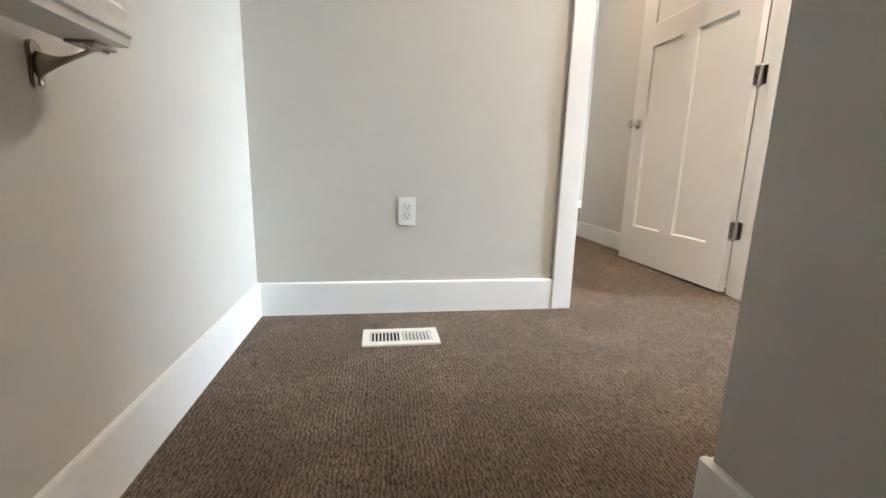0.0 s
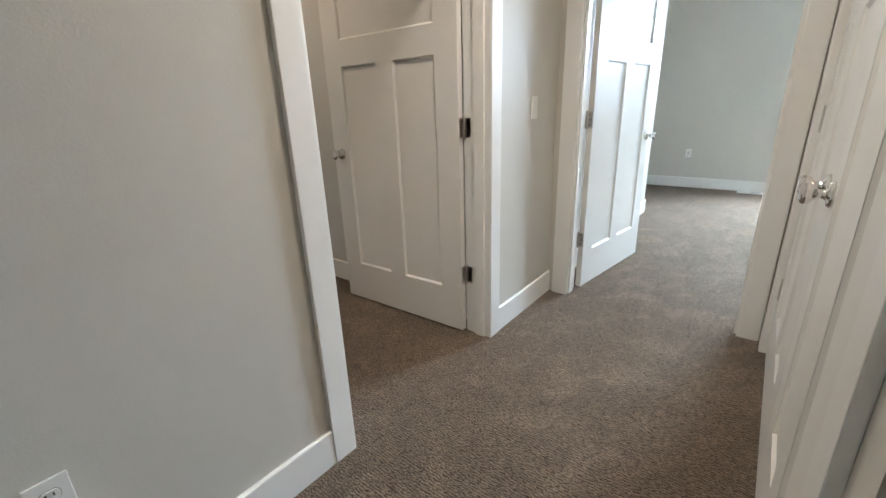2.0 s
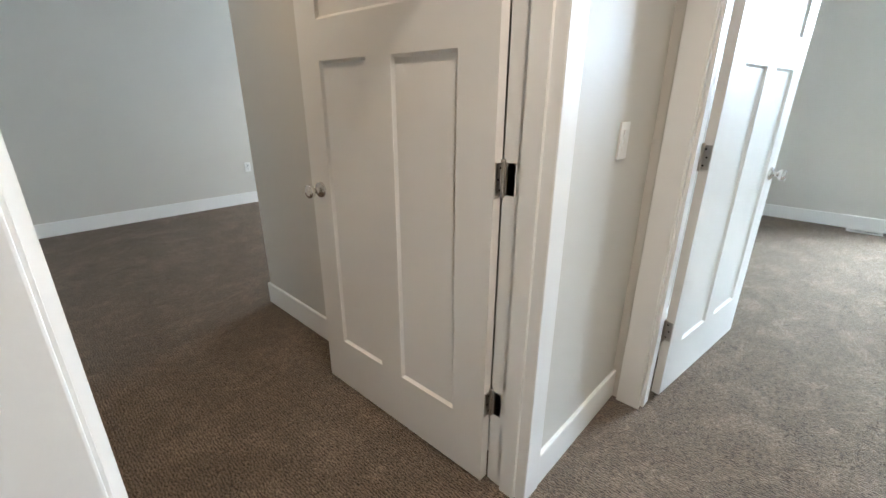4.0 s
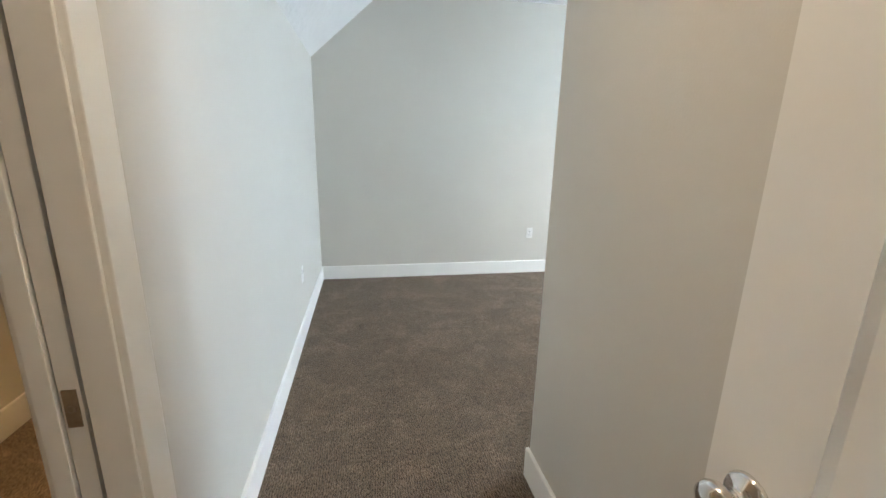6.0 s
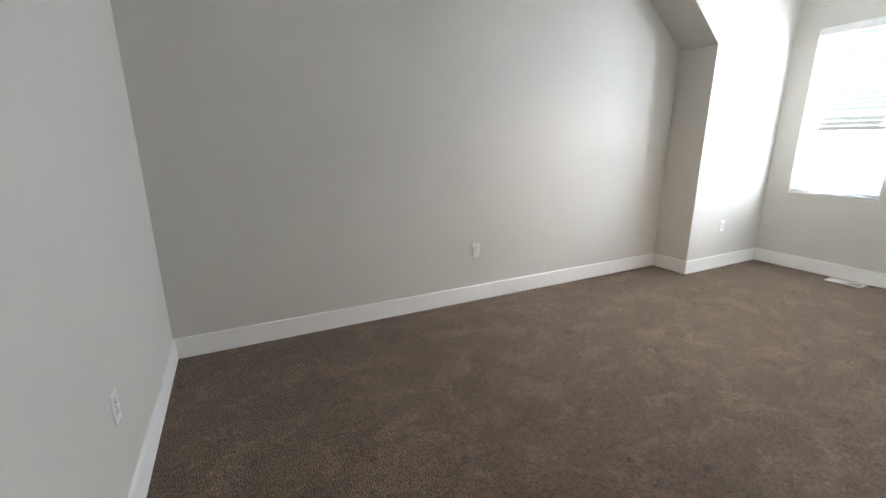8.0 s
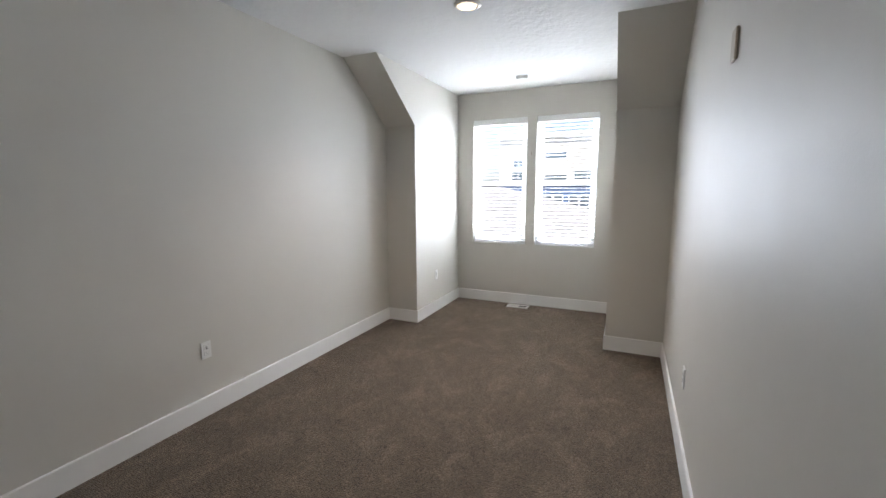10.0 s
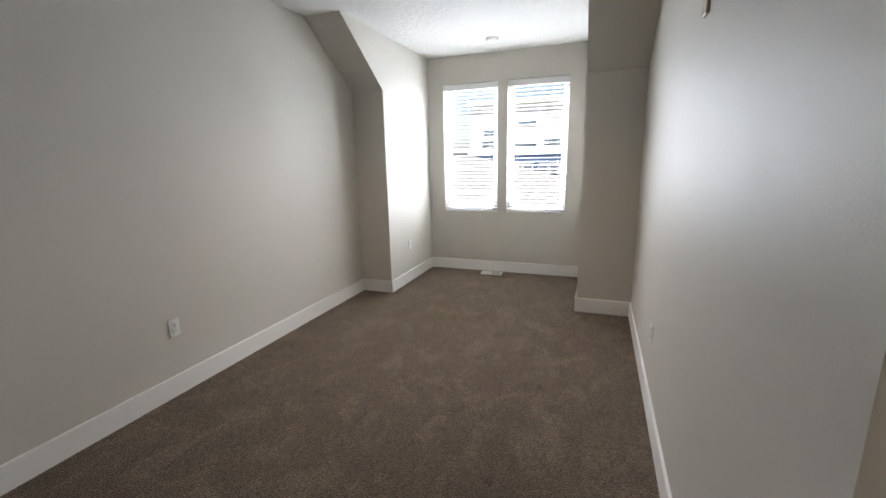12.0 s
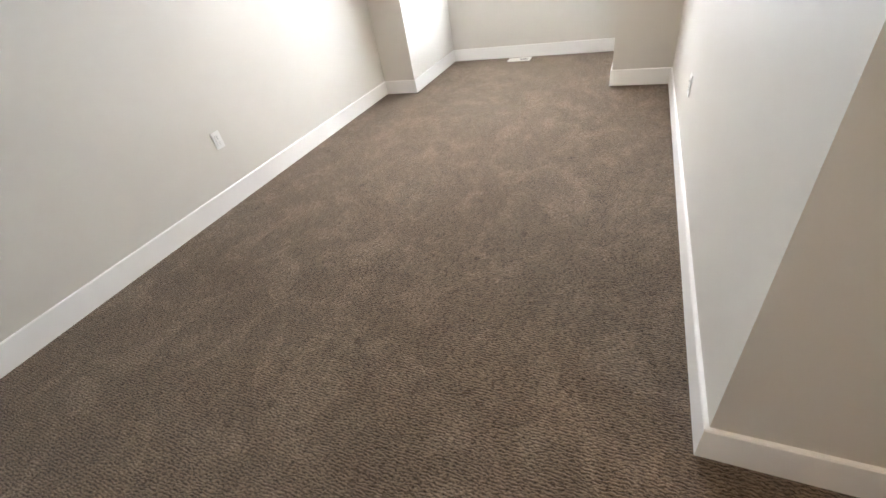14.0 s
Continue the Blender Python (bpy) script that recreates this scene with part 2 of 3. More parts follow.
# far room behind the second door
built("wall_far_room_north", boxes((2.605, 5.02, 1.76, 1.88, 0, H), (4.90, 5.02, 1.88, 2.9, 0, H), (5.02, 6.95, 2.78, 2.9, 0, H)), WALL, "greige painted wall of the far room", "wall")
built("wall_far_room_east", boxes((6.83, 6.98, 0.705, 2.9, 0, H), (6.83, 6.98, -2.2, -0.92, 0, H), (6.83, 6.98, -0.92, 0.705, 0, 0.80), (6.83, 6.98, -0.92, 0.705, 2.41, H)), WALL,
      "greige painted window wall of the far room", "wall")
built("wall_far_room_south", boxes((2.485, 6.98, -2.32, -2.2, 0, H)), WALL, "greige painted wall of the far room", "wall")
# corridor and bedroom
built("wall_corridor_east", boxes((COR_X, COR_X + TH, HALL_Y + TH, BED_Y0 - TH, 0, H)), WALL, "greige painted wall behind the open bedroom door", "wall")
built("wall_bedroom_south", boxes((COR_X, 6.65, BED_Y0 - TH, BED_Y0, 0, H)), WALL, "greige eggshell-painted long bedroom wall", "wall")
built("wall_bedroom_west", boxes((0.595, BED_X0, HALL_Y + TH, 2.330, 0, H), (0.595, BED_X0, 3.213, 6.75, 0, H), (0.595, BED_X0, 2.330, 3.213, 2.045, H)), WALL,
      "pale painted bedroom wall with a pocket door opening", "wall")
built("wall_bedroom_north", boxes((BED_X0, STUB_X, BED_Y1, BED_Y1 + TH, 0, H)), WALL, "greige painted long bedroom wall", "wall")
for nm, a, b in (("wall_dormer_north", ALC_Y1, BED_Y1 + TH), ("wall_dormer_south", BED_Y0, ALC_Y0)):
    bm = prism(bmesh.new(), [(STUB_X, 0), (WIN_X + 0.15, 0), (WIN_X + 0.15, H), (4.565, H), (STUB_X, 2.195)], "y", a, b)
    built(nm, bm, WALL, "greige dormer cheek wall with a sloped soffit", "wall")
W0, W1 = (4.483, 5.212), (5.330, 6.048)
WZ0, WZ1 = 0.795, 2.405
built("wall_window", boxes((WIN_X, WIN_X + 0.15, ALC_Y0, ALC_Y1, 0, WZ0), (WIN_X, WIN_X + 0.15, ALC_Y0, ALC_Y1, WZ1, H),
                           (WIN_X, WIN_X + 0.15, ALC_Y0, W0[0], WZ0, WZ1), (WIN_X, WIN_X + 0.15, W0[1], W1[0], WZ0, WZ1), (WIN_X, WIN_X + 0.15, W1[1], ALC_Y1, WZ0, WZ1)), WALL,
      "greige dormer wall with two window openings", "wall")
# closet
CL_X, CL_Y1, CL_Y2 = -0.504, 5.53, 5.92
built("wall_closet_west", boxes((CL_X - TH, CL_X, HALL_Y + TH, 6.75, 0, H)), WALL, "closet wall in warm lamplight", "wall")
built("wall_closet_north", boxes((CL_X, -0.20, CL_Y1, CL_Y2, 0, H), (CL_X, 0.595, CL_Y2, CL_Y2 + TH, 0, H)), WALL, "closet end wall in warm lamplight", "wall")
bm = prism(bmesh.new(), [(CL_X, 1.25), (CL_X, H), (0.595, H), (0.595, 2.35)], "y", HALL_Y + TH, CL_Y2)
built("ceiling_closet", bm, CEILING, "sloped closet ceiling", "ceiling")

# stair down to the lower floor
bm = bmesh.new()
for i in range(1, 12):
    box(bm, LEFT_X, STAIR_X, STAIR_Y - 0.262 * i - 0.02, STAIR_Y - 0.262 * (i - 1), -0.185 * i - 0.25, -0.185 * i)
box(bm, LEFT_X, STAIR_X, -3.6, STAIR_Y - 0.262 * 11 - 0.02, -2.4, -2.2)
built("stair", bm, CARPET, "carpeted stair going down from the hall", "stairs")


# ---- baseboards, casings, jambs ----
BB, BT = 0.137, 0.014


def baseboard(x0, y0, x1, y1, side):
    """A board on a wall face from (x0, y0) to (x1, y1); side: the way it stands proud."""
    bm = bmesh.new()
    prof = [(0, 0), (BT, 0), (BT, BB - 0.004), (BT - 0.004, BB), (0, BB)]
    if y0 == y1:
        prism(bm, [(y0 + side * u, v) for u, v in prof], "x", x0, x1)
    else:
        prism(bm, [(x0 + side * u, v) for u, v in prof], "y", y0, y1)
    return built("baseboard", bm, TRIM, "white painted flat baseboard", "baseboard")


baseboard(LEFT_X + BT, HALL_Y, 0.716, HALL_Y, -1)
baseboard(LEFT_X, STAIR_Y, LEFT_X, HALL_Y, 1)
baseboard(STAIR_X, 0.3, STAIR_X, SIDE_Y + BT, -1)
baseboard(STAIR_X, SIDE_Y, 0.594, SIDE_Y, 1)
baseboard(1.826, HALL_Y, 2.485, HALL_Y, -1)
baseboard(2.605, 1.76, 5.02 + BT, 1.76, -1)
baseboard(5.02, 1.76, 5.02, 2.78, 1)
baseboard(6.83, -2.2, 6.83, 2.78, -1)
baseboard(COR_X, HALL_Y + TH, COR_X, BED_Y0 + BT, -1)
baseboard(COR_X, BED_Y0, STUB_X, BED_Y0, 1)
baseboard(STUB_X, BED_Y0 + BT, STUB_X, ALC_Y0 + BT, -1)
baseboard(STUB_X, ALC_Y0, WIN_X, ALC_Y0, 1)
baseboard(WIN_X, ALC_Y0 + BT, WIN_X, ALC_Y1 - BT, -1)
baseboard(STUB_X, ALC_Y1, WIN_X, ALC_Y1, -1)
baseboard(STUB_X, ALC_Y1 - BT, STUB_X, BED_Y1 - BT, -1)
baseboard(BED_X0, BED_Y1, STUB_X, BED_Y1, -1)
baseboard(BED_X0, 3.2595, BED_X0, BED_Y1 - BT, 1)
baseboard(BED_X0, HALL_Y + TH + 0.02, BED_X0, 2.250, 1)
baseboard(CL_X, HALL_Y + TH, CL_X, CL_Y1, 1)


def trim_piece(name, b, label, bevel=0.003, mat=None):
    bm = bmesh.new()
    box(bm, *b, bevel)
    return built(name, bm, mat or TRIM, label, "trim")


CW, CT = 0.086, 0.018


def casing_y(x0, x1, y, side, z1=2.045):
    """Casing round an opening in a wall along x; y: the wall face; side: the way it stands proud."""
    a, b = sorted((y, y + side * CT))
    trim_piece("casing", (x0 - CW, x0, a, b, 0, z1), "white painted flat door casing")
    trim_piece("casing", (x1, x1 + CW, a, b, 0, z1), "white painted flat door casing")
    a2, b2 = sorted((y, y + side * (CT + 0.004)))
    trim_piece("casing_head", (x0 - CW - 0.012, x1 + CW + 0.012, a2, b2, z1, z1 + 0.11), "white painted flat head casing")


def casing_x(y0, y1, x, side, w0=CW, w1=CW, z1=2.045):
    a, b = sorted((x, x + side * CT))
    trim_piece("casing", (a, b, y0 - w0, y0, 0, z1), "white painted flat door casing")
    trim_piece("casing", (a, b, y1, y1 + w1, 0, z1), "white painted flat door casing")
    a2, b2 = sorted((x, x + side * (CT + 0.004)))
    trim_piece("casing_head", (a2, b2, y0 - w0, y1 + w1, z1, z1 + 0.11), "white painted flat head casing")


casing_y(0.802, 1.740, HALL_Y, -1)
casing_x(0.702, 1.628, 2.485, -1, 0.088, 0.090)
casing_x(0.702, 1.628, 2.605, 1)
casing_y(0.680, 2.364, SIDE_Y, 1)
# bedroom side of the first door
trim_piece("casing", (1.741, COR_X, HALL_Y + TH, HALL_Y + TH + CT, 0, 2.045), "white painted flat door casing")


def jamb_y(x0, x1, y0, y1, stop):
    """Door jamb with its stop in a wall along x."""
    for a, b, c, d in ((x0 - 0.001, x0 + 0.018, x0 + 0.018, x0 + 0.030), (x1 - 0.018, x1 + 0.001, x1 - 0.030, x1 - 0.018)):
        bm = box(bmesh.new(), a, b, y0, y1, 0, 2.045)
        box(bm, c, d, stop[0], stop[1], 0, 2.033)
        built("jamb", bm, TRIM, "white painted door jamb with a stop", "trim")
    bm = box(bmesh.new(), x0 + 0.018, x1 - 0.018, y0, y1, 2.033, 2.045)
    built("jamb_head", bm, TRIM, "white painted head jamb", "trim")


jamb_y(0.788, 1.757, HALL_Y - CT + 0.003, HALL_Y + TH + 0.003, (HALL_Y + 0.02, HALL_Y + 0.075))
for a, b, c, d in ((0.690, 0.708, 0.708, 0.720), (1.622, 1.640, 1.610, 1.622)):
    bm = box(bmesh.new(), 2.470, 2.608, a, b, 0, 2.045)
    box(bm, 2.500, 2.560, c, d, 0, 2.033)
    built("jamb", bm, TRIM, "white painted door jamb with a stop", "trim")
for a, b in ((0.666, 0.682), (2.362, 2.378)):
    built("jamb", box(bmesh.new(), a, b, SIDE_Y - TH, SIDE_Y + CT - 0.003, 0, 2.045), TRIM, "white painted cupboard jamb", "trim")

# split jamb of the pocket door, with the door inside
for y0, y1 in ((3.166, 3.2135), (2.329, 2.344)):
    for x0, x1 in ((0.579, 0.615), (0.667, BED_X0 + 0.002)):
        built("jamb", box(bmesh.new(), x0, x1, y0, y1, 0, 2.045, 0.002), TRIM, "white painted split jamb of a pocket door", "trim")
built("casing", box(bmesh.new(), 0.560, 0.578, 3.181, 3.262, 0, 2.045, 0.003), TRIM, "white painted flat door casing", "trim")
for y0, y1 in ((3.1735, 3.2595), (2.250, 2.336)):
    built("casing", box(bmesh.new(), BED_X0, BED_X0 + CT, y0, y1, 0, 2.045, 0.003), TRIM, "white painted flat door casing", "trim")
built("casing_head", box(bmesh.new(), BED_X0, BED_X0 + CT + 0.004, 2.238, 3.2715, 2.045, 2.155, 0.003), TRIM, "white painted flat head casing", "trim")
# black sheet closes the slots, standing for the shade deep in the pocket
built("slot_shade", box(bmesh.new(), 0.6155, 0.6665, 3.2085, 3.216, 0, 2.045), DARK, "black sheet painted as the shade inside the wall pocket", "trim")


# ---- doors ----
DW, DT, DH = 0.914, 0.035, 2.030


def knob_body(bm, m):
    spin(bm, [(0.0325, 0), (0.0325, 0.004), (0.029, 0.010), (0.016, 0.012), (0.0115, 0.018), (0.0115, 0.030), (0.018, 0.036), (0.0265, 0.044), (0.0285, 0.052), (0.026, 0.060), (0.017, 0.065), (0.006, 0.066)], m)
    return bm


def panel_door(name, m, width, flip, label, hinge_faces=True, knob_sides=(1, -1), knob=True, category="door"):
    """Three-panel door: a wide panel over two tall ones. Origin at the hinge pin's foot; the leaf runs along local x, its thickness towards flip * y."""
    d = thing(name, m, label, category, kind="structure")
    s, mid, zb, zt = 0.132, 0.118, 0.012, DH
    low0, low1, up0, up1 = 0.250, 1.405, 1.535, 1.900
    y0, y1 = sorted((0.0, flip * DT))
    a, b = 0.004, width - 0.002
    c = (a + b) / 2
    bm = bmesh.new()
    for q in ((a, a + s, y0, y1, zb, zt), (b - s, b, y0, y1, zb, zt), (a + s, b - s, y0, y1, zb, low0), (a + s, b - s, y0, y1, low1, up0), (a + s, b - s, y0, y1, up1, zt), (c - mid / 2, c + mid / 2, y0, y1, low0, low1)):
        box(bm, *q)
    part("leaf_frame", bm, DOOR, d)
    for q in ((a + s, c - mid / 2, low0, low1), (c + mid / 2, b - s, low0, low1), (a + s, b - s, up0, up1)):
        bm = bmesh.new()
        w = 0.009
        for face, sgn in ((y0, 1), (y1, -1)):
            outer = [bm.verts.new((x, face + sgn * 0.0015, z)) for x, z in ((q[0], q[2]), (q[1], q[2]), (q[1], q[3]), (q[0], q[3]))]
            inner = [bm.verts.new((x, face + sgn * 0.0095, z)) for x, z in ((q[0] + w, q[2] + w), (q[1] - w, q[2] + w), (q[1] - w, q[3] - w), (q[0] + w, q[3] - w))]
            for i in range(4):
                bm.faces.new((outer[i], outer[(i + 1) % 4], inner[(i + 1) % 4], inner[i]))
            bm.faces.new(inner)
        part("panel", bm, DOOR, d)
    for z in (0.336, 1.078, 1.815):
        bm = bmesh.new()
        spin(bm, [(0.0065, -0.052), (0.0075, -0.046), (0.0075, 0.046), (0.0065, 0.052)], Matrix.Translation((0, 0, z)), 14)
        if hinge_faces:
            box(bm, 0.0005, 0.0035, min(0, flip * 0.032), max(0, flip * 0.032), z - 0.045, z + 0.045)
        h = part("hinge", bm, NICKEL, d, "satin nickel butt hinge")
        if hinge_faces:
            for zz, yy in ((z - 0.03, 0.012), (z, 0.02), (z + 0.03, 0.012)):
                part("screw", spin(bmesh.new(), [(0.004, 0), (0.003, 0.001)], Matrix.Translation((0.0005, flip * yy, zz)) @ pose(0, 0, 0, 0, -90, 0), 10), DARK, h)
    if knob:
        for sd in knob_sides:
            yy = y1 if sd > 0 else y0
            mm = Matrix.Translation((b - 0.066, yy, 0.932)) @ pose(0, 0, 0, -90 if sd > 0 else 90, 0, 0)
            part("door_knob", knob_body(bmesh.new(), mm), CHROME, d, "polished nickel round knob")
        bm = box(bmesh.new(), b, b + 0.0015, (y0 + y1) / 2 - 0.0125, (y0 + y1) / 2 + 0.0125, 0.903, 0.961, 0.0004)
        part("latch_plate", bm, NICKEL, d)
    return d


def jamb_hinges(m, flip):
    """Hinge leaves let into the jamb beside an open door."""
    for z in (0.336, 1.078, 1.815):
        bm = box(bmesh.new(), -0.003, 0.0, min(0, flip * 0.036), max(0, flip * 0.036), z - 0.045, z + 0.045, 0.0008)
        ob = new("hinge_leaf", mesh_of("hinge_leaf", bm, NICKEL))
        ob.matrix_world = m
        tagged(ob, "satin nickel hinge leaf on a jamb", "hinge", "hinge leaves", "structure")


panel_door("door_1", pose(1.737, 1.892, 0, 0, 0, 91.2), DW, 1, "white three-panel bedroom door standing wide open", True, (1, -1))
jamb_hinges(pose(1.739, 1.888, 0, 0, 0, 180), 1)
panel_door("door_2", pose(2.619, 1.618, 0, 0, 0, -7.5), DW, -1, "white three-panel door standing open to the far room", True, (1, -1))
jamb_hinges(pose(2.612, 1.6215, 0, 0, 0, -90), -1)
panel_door("door_3", pose(2.360, SIDE_Y - 0.012, 0, 0, 0, 180), 0.838, 1, "white three-panel cupboard door, closed", False, (-1,), category="cupboard door")
panel_door("door_4", pose(0.684, SIDE_Y - 0.012, 0, 0, 0, 0), 0.838, -1, "white three-panel cupboard door, closed", False, (1,), category="cupboard door")

pocket = thing("door_5", pose(0.638, 3.168, 0), "white pocket door slid into the wall of the closet", "pocket door", kind="structure")
part("leaf", box(bmesh.new(), -0.0185, 0.0185, 0.004, 0.034, 0.012, 2.03, 0.0015), DOOR, pocket)
pl = part("latch_plate", box(bmesh.new(), -0.0125, 0.0125, 0.001, 0.004, 0.835, 0.915, 0.0008), BRONZE, pocket, "dark nickel edge pull")
part("pull", spin(bmesh.new(), [(0.008, 0), (0.007, 0.002), (0.003, 0.003)], pose(0, 0.001, 0.875, 90, 0, 0), 14), BRONZE, pl)


# ---- outlets, switches, vents ----
def outlet(m, style, label):
    """Wall outlet with its plate; local -y faces the room."""
    o = thing("outlet", m, label, "outlet", "wall outlets")
    part("cover_plate", box(bmesh.new(), -0.035, 0.035, -0.006, 0, -0.0575, 0.0575, 0.002), PLASTIC, o)
    if style == "duplex":
        for z in (0.0195, -0.0195):
            bm = prism(bmesh.new(), [(0.0165 * math.cos(a), z + max(-0.0125, min(0.0125, 0.0165 * math.sin(a)))) for a in [k * math.tau / 20 for k in range(20)]], "y", -0.0085, -0.006)
            r = part("receptacle", bm, PLASTIC, o)
            # flat grey ring: the shade of the gap is painted, no gap is cut
            shade_ring = [(0.0182 * math.cos(a), z + max(-0.0142, min(0.0142, 0.0182 * math.sin(a)))) for a in [k * math.tau / 20 for k in range(20)]]
            part("shade_ring", prism(bmesh.new(), shade_ring, "y", -0.0064, -0.0058), GAP_SHADE, r, "grey ring painted as the shaded gap round the receptacle")
            bm = box(bmesh.new(), -0.0082, -0.0050, -0.0090, -0.0083, z - 0.002, z + 0.0080)
            box(bm, 0.0048, 0.0076, -0.0090, -0.0083, z - 0.001, z + 0.0075)
            spin(bm, [(0.0030, 0), (0.0030, 0.0007)], pose(0, -0.0083, z - 0.0070, 90, 0, 0), 10)
            part("slots", bm, DARK, r, "dark plug slots")
        part("screw", spin(bmesh.new(), [(0.003, 0), (0.0025, 0.001)], pose(0, -0.006, 0, 90, 0, 0), 10), NICKEL, o)
    else:
        r = part("receptacle", box(bmesh.new(), -0.0165, 0.0165, -0.0085, -0.006, -0.0335, 0.0335, 0.0008), PLASTIC, o)
        bm = bmesh.new()
        for z in (0.0215, 0.0095):
            box(bm, -0.0066, 0.0066, -0.0090, -0.0083, z - 0.0030, z + 0.0030)
        z = -0.017
        box(bm, -0.0078, -0.0052, -0.0090, -0.0083, z - 0.001, z + 0.0080)
        box(bm, 0.0050, 0.0074, -0.0090, -0.0083, z, z + 0.0075)
        spin(bm, [(0.0028, 0), (0.0028, 0.0007)], pose(0, -0.0083, z - 0.0065, 90, 0, 0), 10)
        # same painted gap shade, as a rectangle
        part("shade_ring", box(bmesh.new(), -0.0178, 0.0178, -0.0064, -0.0058, -0.0348, 0.0348), GAP_SHADE, r, "grey ring painted as the shaded gap round the receptacle")
        part("slots", bm, DARK, r, "dark plug slots and ports")
    return o


outlet(pose(0.066, HALL_Y, 0.432), "duplex", "white duplex outlet on the hall wall")
outlet(pose(2.970, BED_Y1, 0.452), "decora", "white outlet with charging ports on the long wall")
outlet(pose(3.784, BED_Y0, 0.455, 0, 0, 180), "duplex", "white duplex outlet on the long wall")
outlet(pose(BED_X0, 5.352, 0.455, 0, 0, 90), "duplex", "white duplex outlet on the pale wall")
outlet(pose(5.795, ALC_Y1, 0.462), "duplex", "white duplex outlet on the dormer cheek")
outlet(pose(6.83, 1.647, 0.47, 0, 0, -90), "duplex", "white duplex outlet below the far window")

sw = thing("light_switch", pose(2.190, HALL_Y, 1.157), "white rocker light switch on the hall wall", "light switch")
part("cover_plate", box(bmesh.new(), -0.035, 0.035, -0.006, 0, -0.0575, 0.0575, 0.002), PLASTIC, sw)
part("rocker", prism(bmesh.new(), [(-0.006, -0.033), (-0.0075, -0.033), (-0.0085, 0), (-0.0115, 0.033), (-0.006, 0.033)], "x", -0.016, 0.016), PLASTIC, sw)


def floor_vent(m, label):
    """Floor register: a flanged frame with two rows of louvres across it; long side along local x."""
    v = thing("floor_vent", m, label, "floor vent", "floor vents")
    L, D, z = 0.137, 0.071, 0.007
    fx, fy = 0.111, 0.042
    bm = bmesh.new()
    for q in ((-L, -fx, -D, D), (fx, L, -D, D), (-fx, fx, -D, -fy), (-fx, fx, fy, D), (-0.006, 0.006, -fy, fy)):
        box(bm, *q, 0, z)
    part("frame", bm, VENT, v)
    # thin black sheet instead of an opening: painted shade between the louvres
    part("duct_shade", box(bmesh.new(), -fx, fx, -fy, fy, 0.0005, 0.0015), DARK, v, "black sheet painted as the shade under the louvres")
    sl = None
    for side, lean in ((-1, 0.004), (1, -0.004)):
        for i in range(8):
            x = side * (0.006 + 0.0131 * (i + 0.72))
            bm = prism(bmesh.new(), [(x - 0.0028 + lean, 0.0016), (x - 0.0010 + lean, 0.0016), (x + 0.0018, z - 0.001), (x - 0.0018, z - 0.001)], "y", -fy, fy)
            part("louvre", bm, VENT, v)
    part("lever", box(bmesh.new(), fx - 0.012, fx - 0.008, -0.012, 0.012, z - 0.002, z + 0.004, 0.0008), VENT, v)
    return v


floor_vent(pose(0.030, 1.476, 0), "white enamelled floor vent in the carpet below an outlet")
floor_vent(pose(6.385, 5.370, 0, 0, 0, 90), "white enamelled floor vent below the bedroom windows")
floor_vent(pose(6.730, 0.865, 0, 0, 0, 90), "white enamelled floor vent in the far room")

# ---- ceiling fixtures ----


def downlight(x, y, label):
    d = thing("ceiling_light", pose(x, y, H), label, "ceiling light", "recessed lights")
    part("trim_ring", spin(bmesh.new(), [(0.088, 0), (0.092, -0.004), (0.088, -0.010), (0.070, -0.016), (0.066, -0.012), (0.064, 0)], Matrix.Identity(4), 40), PLASTIC, d)
    part("diffuser", spin(bmesh.new(), [(0.066, -0.004), (0.062, -0.0125), (0.03, -0.0145), (0.002, -0.015)], Matrix.Identity(4), 40), LAMP_GLOW, d, "glowing warm diffuser")
    return d


downlight(4.007, 5.174, "round white ceiling light, switched on warm")
downlight(1.20, 2.95, "round white ceiling light over the corridor, switched on")
downlight(1.25, 1.15, "round white ceiling light over the hall, switched on")
sd = thing("smoke_detector", pose(5.94, 5.27, H), "round white smoke detector on the dormer ceiling", "smoke detector")
part("housing", spin(bmesh.new(), [(0.066, 0), (0.068, -0.006), (0.064, -0.020), (0.052, -0.032), (0.030, -0.036), (0.002, -0.037)], Matrix.Identity(4), 32), PLASTIC, sd)
part("base_ring", spin(bmesh.new(), [(0.072, 0), (0.073, -0.005), (0.068, -0.008)], Matrix.Identity(4), 32), PLASTIC, sd)

pl = thing("wall_bracket_plate", pose(3.148, BED_Y0, 2.037, 0, 0, 180), "bronze metal cover plate high on the bedroom wall", "wall plate")
part("plate", box(bmesh.new(), -0.036, 0.036, -0.012, 0, -0.058, 0.058, 0.004), BRONZE, pl)
sp = thing("sprinkler_head", pose(4.15, BED_Y0, 2.60), "small white and steel sidewall sprinkler head", "sprinkler")
part("escutcheon", spin(bmesh.new(), [(0.036, 0), (0.035, 0.004), (0.020, 0.012), (0.010, 0.014)], pose(0, 0, 0, -90, 0, 0), 24), PLASTIC, sp)
part("nozzle", spin(bmesh.new(), [(0.008, 0.012), (0.008, 0.045), (0.004, 0.05)], pose(0, 0, 0, -90, 0, 0), 14), NICKEL, sp)
part("deflector", box(bmesh.new(), -0.014, 0.014, 0.050, 0.053, -0.010, 0.012, 0.001), NICKEL, sp)


